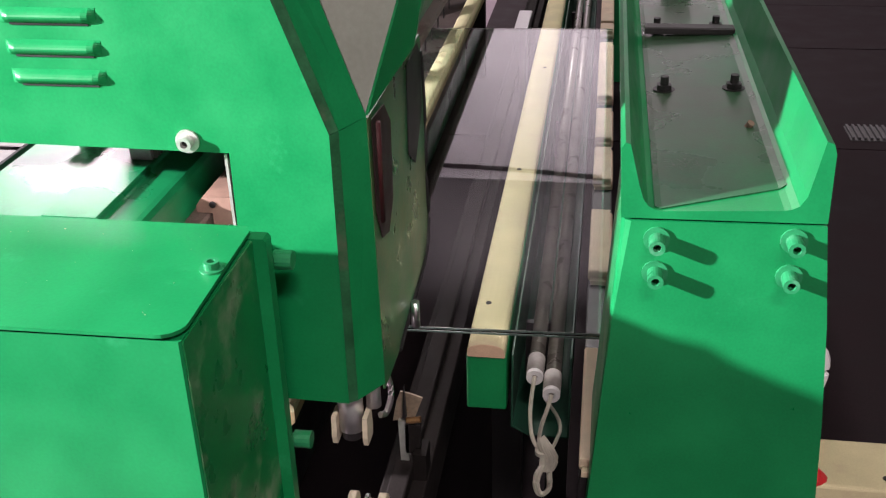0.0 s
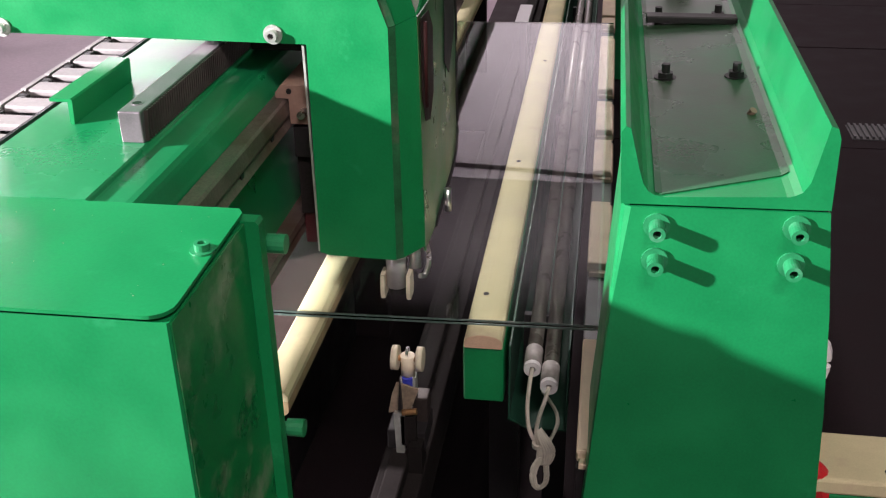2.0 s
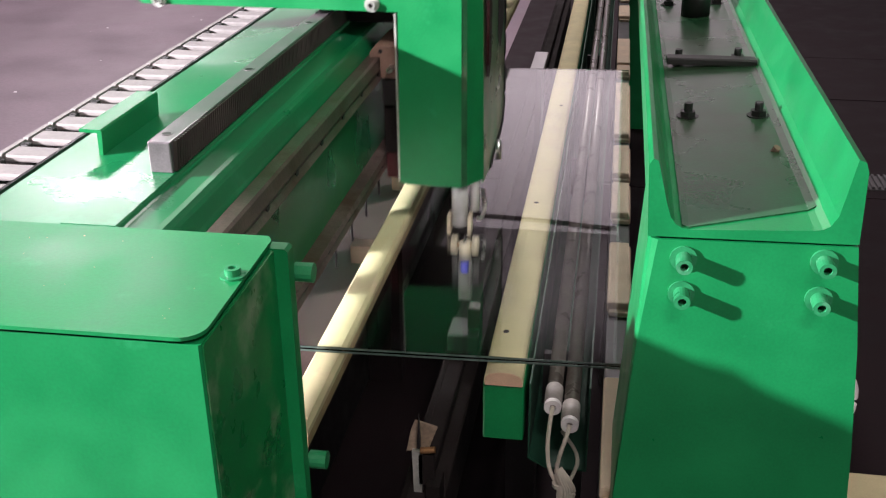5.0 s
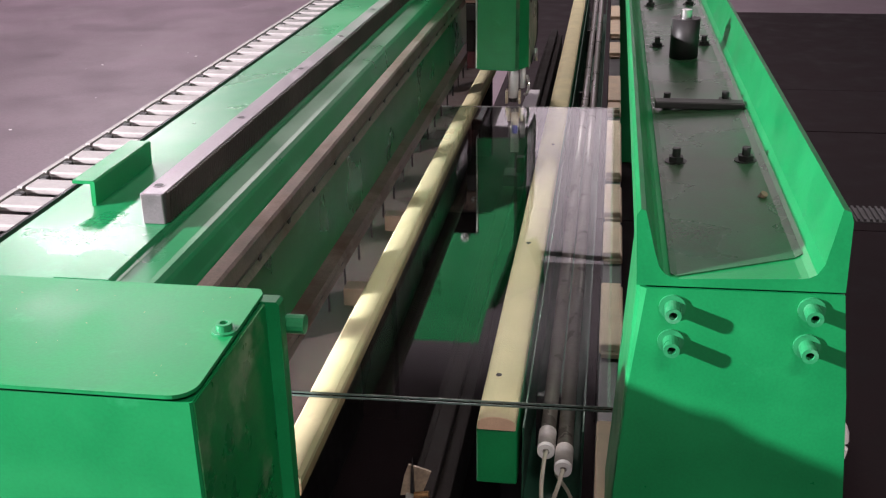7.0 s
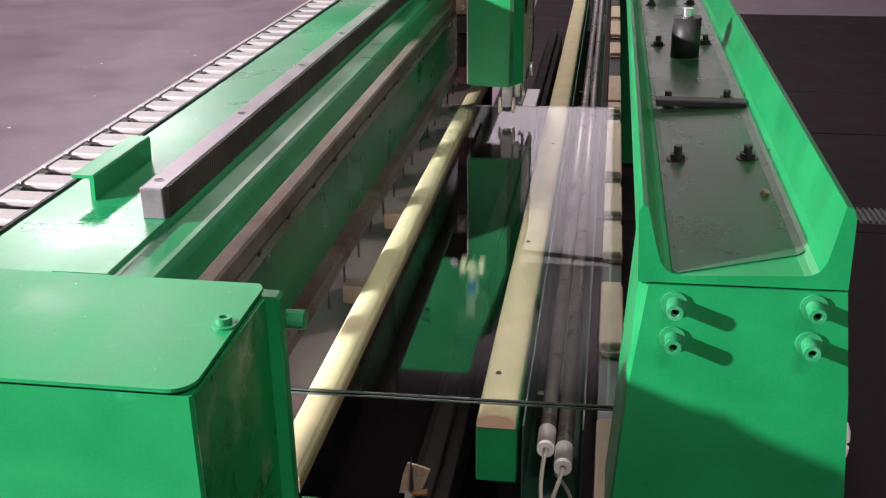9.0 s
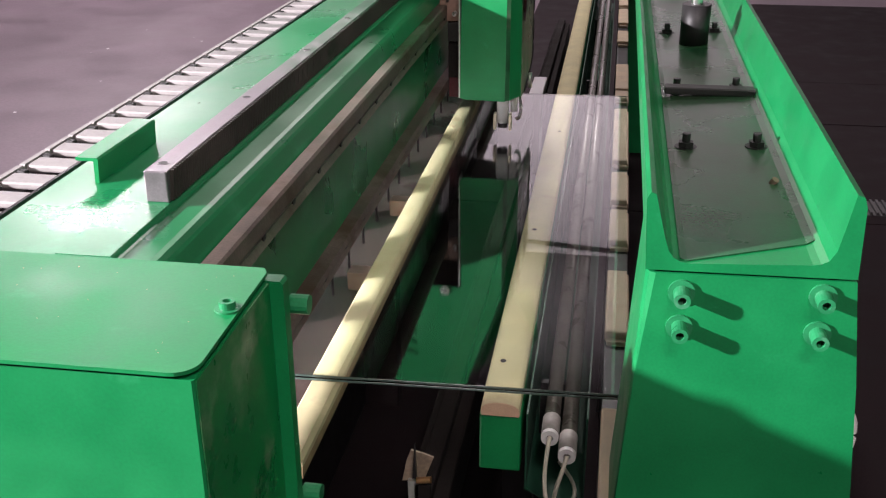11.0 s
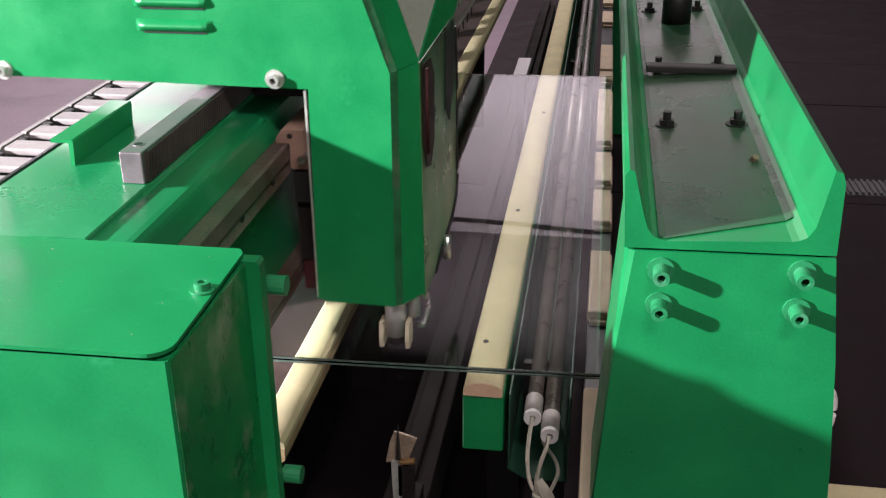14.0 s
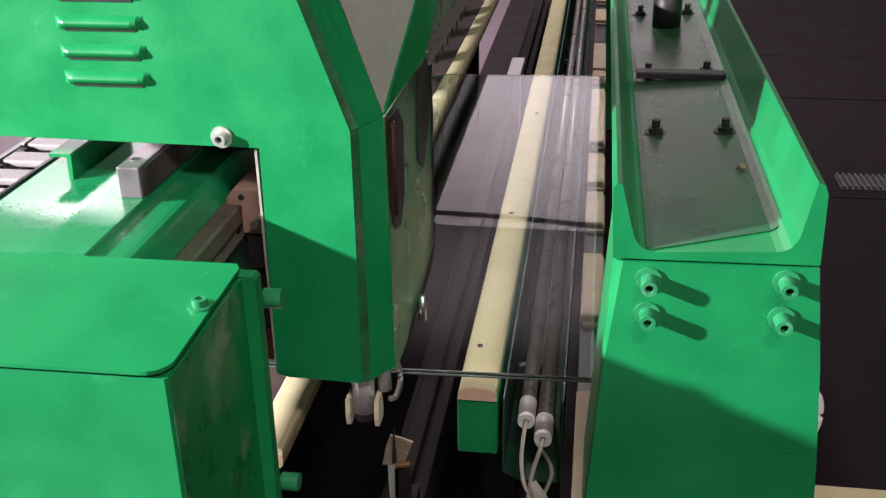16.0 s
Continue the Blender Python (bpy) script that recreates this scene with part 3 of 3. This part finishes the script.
# ---- lower rail and small fixtures ----
def lower_rail():
    b = empty("lower_beam", "lower steel beam with a guide rail, blackened as deep shade", "machine beam", -0.30, 0, 0)
    # beam and rail are blackened to give the deep shade under the glass
    part("beam", box(-0.035, 0.035, -0.35, FAR, 0.50, 0.60, 0.003), DULL_BLACK, b)
    part("guide_rail", box(-0.018, 0.012, -0.35, FAR, 0.6003, 0.625, 0.003), DULL_BLACK, b)
    for y in (-0.3, 1.8, 3.9):
        part("leg", box(-0.04, 0.06, y, y + 0.1, 0.0, 0.4998), DARK, b)
    s = empty("stop_bracket", "small brownish folded stop bracket with a brass screw", "bracket", -0.30, 0.285, 0.60)
    part("stem", prism([(-0.008, 0.0003), (0.004, 0.0003), (0.006, 0.10), (-0.010, 0.10)], -0.004, 0.004), ZINC, s)
    part("plate", prism([(-0.020, 0.094), (0.014, 0.10), (0.028, 0.14), (0.010, 0.146), (-0.006, 0.15), (-0.013, 0.13)], 0.0045, 0.008), TARNISHED, s, "bent brownish sheet")
    part("blade", prism([(-0.003, 0.105), (0.003, 0.105), (0.001, 0.165)], -0.0035, 0.0042), DARK, s)
    part("screw", rod((0.004, -0.006, 0.104), (0.026, -0.006, 0.108), 0.005, 10), BRASS, s)
    part("foot", box(0.013, 0.034, -0.02, 0.02, 0.0003, 0.05), DULL_BLACK, s)
    part("web", box(0.0, 0.024, -0.004, 0.004, 0.04, 0.095), DULL_BLACK, s)
    g = empty("end_plate", "flat grey metal plate on a stand beyond the glass", "plate", -0.256, 1.985, 0.0)
    part("plate", box(-0.019, 0.019, -0.10, 0.10, 0.852, 0.8602, 0.001), ALU, g)
    part("stand", box(-0.005, 0.012, -0.06, 0.06, 0.6003, 0.852), DARK, g)


lower_rail()


# ---- cross table to the right of the post ----
def cross_table():
    s = empty("felt_strip", "short beige felt strip on a green cross bar beside the post", "support strip", 0.55, 0.06, 0, group="felt support strips")
    part("felt", box(-0.322, 0.6, -0.045, 0.045, 0.838, 0.86, 0.004), FELT, s)
    part("bar", box(-0.318, 0.6, -0.043, 0.043, 0.74, 0.8378, 0.003), GREEN, s)
    for x in (0.0, 0.5):
        part("leg", box(x, x + 0.06, -0.03, 0.03, 0.0, 0.74), GREEN, s)
    part("tack", rod((-0.23, -0.024, 0.859), (-0.23, -0.024, 0.8612), 0.004, 10), DARK, s)
    k = empty("red_handle", "red plastic handle on the post's side", "handle", 0.24, 0.0, 0.80)
    part("grip", cable([(-0.012, 0.03, 0.06), (0.002, 0.03, 0.055), (0.012, 0.03, 0.02), (0.016, 0.03, -0.06), (0.02, 0.03, -0.16), (0.0, 0.03, -0.2)], 0.015, 12), RED, k)
    j = empty("white_fitting", "small white pipe fitting on the post's side", "fitting", 0.2385, 0.1, 0.972)
    part("elbow", cable([(-0.03, 0.0, -0.04), (0.0, 0.0, -0.04), (0.008, 0.0, -0.02), (0.004, 0.0, 0.02), (-0.03, 0.0, 0.03)], 0.008), CERAMIC, j)


cross_table()


# ---- floor grate ----
def floor_grate():
    g = empty("floor_grate", "narrow ribbed grey metal floor grate", "grate", 1.38, 3.385, 0)
    part("frame", box(-0.34, 0.6, -0.085, 0.085, 0.0, 0.008), GRATE, g)
    bar = None
    for k in range(38):
        x = -0.33 + 0.025 * k
        if bar is None:
            bar = part("slat", box(-0.005, 0.005, -0.08, 0.08, 0.0082, 0.02), GRATE, g)
            bar.location.x = x
        else:
            share(bar, "slat", g, pose(x, 0, 0))


floor_grate()


def chips():
    bm = bmesh.new()
    rng = random.Random(4)
    for k in range(46):
        x, y = rng.uniform(-4.5, -0.95), rng.uniform(0.4, 6.5)
        r = rng.uniform(0.003, 0.009)
        box(x, x + r * rng.uniform(1, 2.5), y, y + r, 0.0, r * 0.5, 0, bm)
    ob = part("debris", bm, CERAMIC)
    tagged(ob, "small white glass chips scattered on the floor", "debris", kind="stuff")


chips()


def lid_specks():
    bm = bmesh.new()
    rng = random.Random(9)
    for k in range(22):
        x, y = rng.uniform(-0.62, -0.37), rng.uniform(-0.295, -0.12)
        r = rng.choice((0.0003, 0.0003, 0.0004, 0.0004, 0.0005, 0.0009))
        rod((x, y, 1.2240), (x, y, 1.2243), r, 6, None, bm)
    tagged(part("paint_chips", bm, FELT_END), "tiny pale specks of dust on the cover's lid", "debris", kind="stuff")


lid_specks()


# ---- moving upper carriage ----
def carriage():
    c = empty("cutting_carriage", "green sheet metal cutting head carriage riding on the gantry beam", "machine carriage")
    # front sheet
    front = [(-0.848, 1.282), (-0.838, 1.274), (-0.398, 1.269), (-0.402, 0.973), (-0.388, 0.969), (-0.294, 0.967), (-0.2925, 1.292), (-0.372, 1.52), (-0.40, 1.64), (-0.848, 1.64)]
    part("front_cover", prism(front, 0.0, 0.004), GREEN, c)
    part("left_edge", box(-0.4055, -0.4025, 0.0042, 0.05, 0.972, 1.266), ZINC, c, "bare metal edge of the cover")

    def sheet_of(name, pts, mat, label="", thick=0.003):
        bm = bmesh.new()
        a = [bm.verts.new(p) for p in pts]
        f = bm.faces.new(a)
        f.normal_update()
        n = f.normal * thick
        b = [bm.verts.new(Vector(p) - n) for p in pts]
        bm.faces.new(b[::-1])
        for i in range(len(pts)):
            j = (i + 1) % len(pts)
            bm.faces.new((a[j], a[i], b[i], b[j]))
        bmesh.ops.recalc_face_normals(bm, faces=bm.faces)
        return part(name, bm, mat, c, label)

    sheet_of("edge_fold", [(-0.2938, 0.0003, 0.968), (-0.2845, 0.0050, 0.969), (-0.2840, 0.0050, 1.2945), (-0.2925, 0.0003, 1.292)], EDGE_WORN, "worn olive fold of the front sheet")
    sheet_of("edge_fold", [(-0.2925, 0.0003, 1.2925), (-0.2840, 0.0050, 1.2950), (-0.3630, 0.0070, 1.523), (-0.372, 0.0003, 1.52)], EDGE_WORN, "worn olive fold of the front sheet")
    sheet_of("corner_bevel", [(-0.2843, 0.0053, 0.969), (-0.259, 0.034, 0.974), (-0.262, 0.034, 1.30), (-0.2838, 0.0053, 1.2945)], GREEN)
    sheet_of("upper_bevel", [(-0.2838, 0.0053, 1.2952), (-0.262, 0.034, 1.3005), (-0.345, 0.05, 1.53), (-0.3628, 0.0073, 1.523)], GREEN)
    sheet_of("side_window", [(-0.2632, 0.0362, 1.3040), (-0.2140, 0.204, 1.516), (-0.344, 0.051, 1.53)], ACRYLIC, "grey see-through acrylic window")
    sheet_of("window_frame", [(-0.2610, 0.0362, 1.3005), (-0.2340, 0.160, 1.336), (-0.2125, 0.206, 1.517)], GREEN)
    sheet_of("side_flare", [(-0.2340, 0.1602, 1.336), (-0.2250, 0.205, 1.39), (-0.2050, 0.225, 1.53), (-0.2124, 0.2062, 1.517)], GREEN)
    sheet_of("side_cover", [(-0.259, 0.0345, 0.966), (-0.2585, 0.12, 0.964), (-0.2585, 0.18, 0.975), (-0.2585, 0.32, 0.984), (-0.2585, 0.352, 1.026), (-0.2585, 0.341, 1.076), (-0.2585, 0.345, 1.20), (-0.2585, 0.33, 1.30), (-0.261, 0.0345, 1.298)], GREEN_TAN_SHEEN, "glossy green side cover with a tan reflection painted in")
    # flat dark sheets paint the shaded insides of two openings in the side cover
    op = part("side_opening", prism([(0.040, 1.19), (0.06, 1.15), (0.095, 1.14), (0.125, 1.17), (0.13, 1.26), (0.10, 1.29), (0.040, 1.295)], -0.2586, -0.2578, "x"), RED_DARK, c, "flat dark red sheet painting the side opening's shaded inside")
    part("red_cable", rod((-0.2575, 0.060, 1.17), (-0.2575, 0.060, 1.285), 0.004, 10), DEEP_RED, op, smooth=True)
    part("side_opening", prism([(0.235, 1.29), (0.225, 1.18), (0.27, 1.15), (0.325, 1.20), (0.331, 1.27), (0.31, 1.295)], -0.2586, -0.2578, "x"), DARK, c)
    # louvres pressed out of the front sheet
    for z in (1.343, 1.373, 1.405, 1.437, 1.469):
        n = 8
        bm = bmesh.new()
        pts = [(-0.004 * math.sin(i * math.pi / n), 0.010 - 0.016 * i / n) for i in range(n + 1)]
        loops = []
        for x, s in ((-0.615, 0.0), (-0.609, 0.8), (-0.603, 1.0), (-0.527, 1.0), (-0.521, 0.8), (-0.515, 0.0)):
            loops.append([bm.verts.new((x, p[0] * 2.0 * s - 0.0004, z + p[1])) for p in pts])
        for a, b in zip(loops, loops[1:]):
            for i in range(n):
                bm.faces.new((a[i], a[i + 1], b[i + 1], b[i]))
        bmesh.ops.recalc_face_normals(bm, faces=bm.faces)
        lv = part("louvre", bm, GREEN, c)
        part("slot", box(-0.606, -0.524, -0.0012, -0.0004, z - 0.0075, z - 0.0055), DARK, lv)
    for x in (-0.440, -0.808):
        b = cap_bolt(None, (x, -0.0002, 1.281), (0, -1, 0), 0.0075, 0.010, (0.0125, 0.002), ZINC, ZINC, label="zinc plated socket screw")
        b.parent = c
    # inner works behind the sheet
    part("upper_housing", box(-0.846, -0.41, 0.0043, 0.16, 1.33, 1.638, 0.004), GREEN, c)
    part("inner_plate", box(-0.398, -0.27, 0.07, 0.30, 1.02, 1.285, 0.003), DARK, c, "black inner mounting plate")
    part("rail_carriage", prism([(-0.4375, 1.150), (-0.4375, 1.1855), (-0.455, 1.1855), (-0.455, 1.194), (-0.447, 1.204), (-0.4065, 1.204), (-0.4065, 1.150)], 0.03, 0.16), BROWN_BLOCK, c, "pinkish brown guide carriage")
    part("rail_carriage", box(-0.4368, -0.4065, 0.05, 0.16, 0.96, 1.01, 0.003), DEEP_RED, c, "dark red lower guide carriage")
    part("mount_plate", box(-0.4062, -0.3985, 0.05, 0.30, 0.96, 1.29), DARK, c)
    part("block_screw", rod((-0.436, 0.0285, 1.196), (-0.436, 0.0298, 1.196), 0.0038, 10), DARK, c)
    part("inner_plate", box(-0.4368, -0.4068, 0.045, 0.16, 1.0105, 1.1495), DULL_BLACK, c, "black inner mounting plate")
    part("oil_nipple", rod((-0.418, 0.014, 1.168), (-0.418, 0.0298, 1.168), 0.0055, 10), STEEL, c)
    part("wiper", box(-0.4365, -0.407, 0.034, 0.0445, 1.10, 1.145, 0.002), DARK, c)
    # added black blocks fill the space between the front sheet and the rack
    part("pinion_housing", box(-0.508, -0.4072, 0.10, 0.50, 1.2285, 1.3298, 0.003), DULL_BLACK, c, "black block filling the space behind the front sheet")
    part("pinion_housing", box(-0.600, -0.5085, 0.16, 0.50, 1.2660, 1.3298, 0.003), DULL_BLACK, c)
    part("side_block", rod((-0.2505, 0.19, 0.955), (-0.2505, 0.19, 0.992), 0.0055, 14), STEEL, c, "shiny steel side pin", smooth=True)
    part("edge_trim", cable([(-0.2590, 0.330, 1.28), (-0.2585, 0.345, 1.20), (-0.2585, 0.341, 1.076), (-0.2585, 0.352, 1.026), (-0.2585, 0.32, 0.984), (-0.2585, 0.18, 0.975), (-0.2585, 0.12, 0.964)], 0.0035), DARK, c, "black rubber edge trim")
    # cutter that drops on the glass
    k = new("cutter")
    k.empty_display_size = 0.03
    k.parent = c
    cx, cy = -0.301, 0.030
    part("cylinder", rod((cx, cy, 0.9050), (cx, cy, 1.03), 0.0150, 28), CHROME, k, "polished steel cylinder", smooth=True)
    part("cylinder", rod((cx + 0.025, cy + 0.012, 0.930), (cx + 0.025, cy + 0.012, 1.03), 0.009, 24), CHROME, k, smooth=True)
    for sx in (-0.0185, 0.0185):
        b = prism([(cy - 0.012, 0.888), (cy + 0.012, 0.888), (cy + 0.015, 0.900), (cy + 0.012, 0.926), (cy - 0.012, 0.926), (cy - 0.015, 0.900)], cx + sx - 0.0030, cx + sx + 0.0030, "x")
        part("cheek", b, IVORY, k, "ivory guide cheek")
    part("wheel_holder", rod((cx, cy, 0.8925), (cx, cy, 0.9048), 0.0120, 20), DARK, k)
    part("wheel", rod((cx - 0.002, cy, 0.8945), (cx + 0.002, cy, 0.8945), 0.0045, 16), STEEL, k)
    part("hook", cable([(cx + 0.035, cy + 0.04, 0.96), (cx + 0.042, cy + 0.04, 0.93), (cx + 0.036, cy + 0.03, 0.905), (cx + 0.03, cy + 0.02, 0.91)], 0.004), STEEL, k)
    return c, k


CARRIAGE, CUTTER = carriage()


# ---- moving lower head ----
def lower_head():
    h = empty("lower_cutting_head", "small lower cutting head with ivory rollers on the lower rail", "cutting head", -0.294, 0, 0.6253)
    part("slide", box(-0.030, 0.030, -0.035, 0.035, 0.0, 0.035, 0.002), DARK, h)
    part("bracket", box(0.006, 0.030, -0.01, 0.02, 0.0355, 0.080, 0.002), DIM_STEEL, h)
    k = new("lift")
    k.parent = h
    part("stem", box(-0.012, 0.012, -0.008, 0.012, 0.036, 0.115, 0.002), ZINC, k)
    part("sleeve", rod((0, -0.009, 0.095), (0, -0.009, 0.118), 0.008, 14), BLUE, k, "blue plastic sleeve")
    part("head", rod((0, 0, 0.114), (0, 0, 0.152), 0.011, 18), IVORY, k, smooth=True)
    for sx in (-0.019, 0.019):
        part("roller", rod((sx - 0.005, 0, 0.146), (sx + 0.005, 0, 0.146), 0.019, 24), IVORY, k, "ivory guide roller", smooth=True)
    part("axle", rod((-0.022, 0, 0.146), (0.022, 0, 0.146), 0.005, 12), BRASS, k)
    part("wheel", rod((-0.002, 0, 0.158), (0.002, 0, 0.158), 0.008, 16), STEEL, k)
    return h, k


LOWER, LIFT = lower_head()


# ---- what moves ----
def motions():
    rows = [(0, -0.036), (1.3, -0.036), (1.4, 0.035), (1.5, 0.163), (1.6, 0.234), (1.75, 0.270), (2.0, 0.275), (3.0, 0.273), (4.2, 0.271), (4.4, 0.286), (4.8, 0.51), (5.3, 0.98), (5.8, 1.51), (6.1, 1.785), (6.3, 1.850), (6.5, 1.862),
            (7.0, 1.868), (7.5, 1.866), (8.0, 1.848), (8.15, 1.815), (8.35, 1.713), (8.5, 1.689), (9.0, 1.676), (10.2, 1.672), (10.5, 1.60), (10.9, 1.45), (11.3, 1.30), (11.5, 1.215), (12.0, 1.022), (12.5, 0.838), (13.0, 0.648), (13.5, 0.460), (14.0, 0.273),
            (14.3, 0.155), (14.5, 0.101), (14.7, 0.094), (15.0, 0.094), (16.0, 0.093)]
    walk(CARRIAGE, [(t, pose(0, y, 0)) for t, y in rows])
    walk(CUTTER, [(t, pose(0, 0, z)) for t, z in ((0, 0.006), (2.8, 0.006), (3.0, -0.012), (3.2, -0.020), (4.2, -0.020), (6.3, -0.020), (7.9, -0.020), (8.2, 0.0), (8.5, 0.004), (16, 0.004))])
    low = [(0, 0.012), (1.3, 0.012), (1.4, 0.07), (1.5, 0.19), (1.6, 0.27), (1.75, 0.318), (2.0, 0.325), (4.2, 0.325), (4.4, 0.34), (4.8, 0.56), (5.3, 1.02), (5.8, 1.54), (6.1, 1.80), (6.3, 1.866), (7.0, 1.88), (8.5, 1.88), (8.65, 1.80), (8.8, 1.50), (9.0, 0.944),
           (9.2, 0.388), (9.35, 0.06), (9.5, 0.012), (11.0, 0.012), (16.0, 0.012)]
    walk(LOWER, [(t, pose(-0.294, y, 0.6253)) for t, y in low])
    walk(LIFT, [(t, pose(0, 0, z)) for t, z in ((0, 0.0), (2.8, 0.0), (3.0, 0.035), (3.2, 0.060), (4.2, 0.060), (6.3, 0.060), (7.9, 0.060), (8.2, 0.0), (16, 0.0))])


motions()
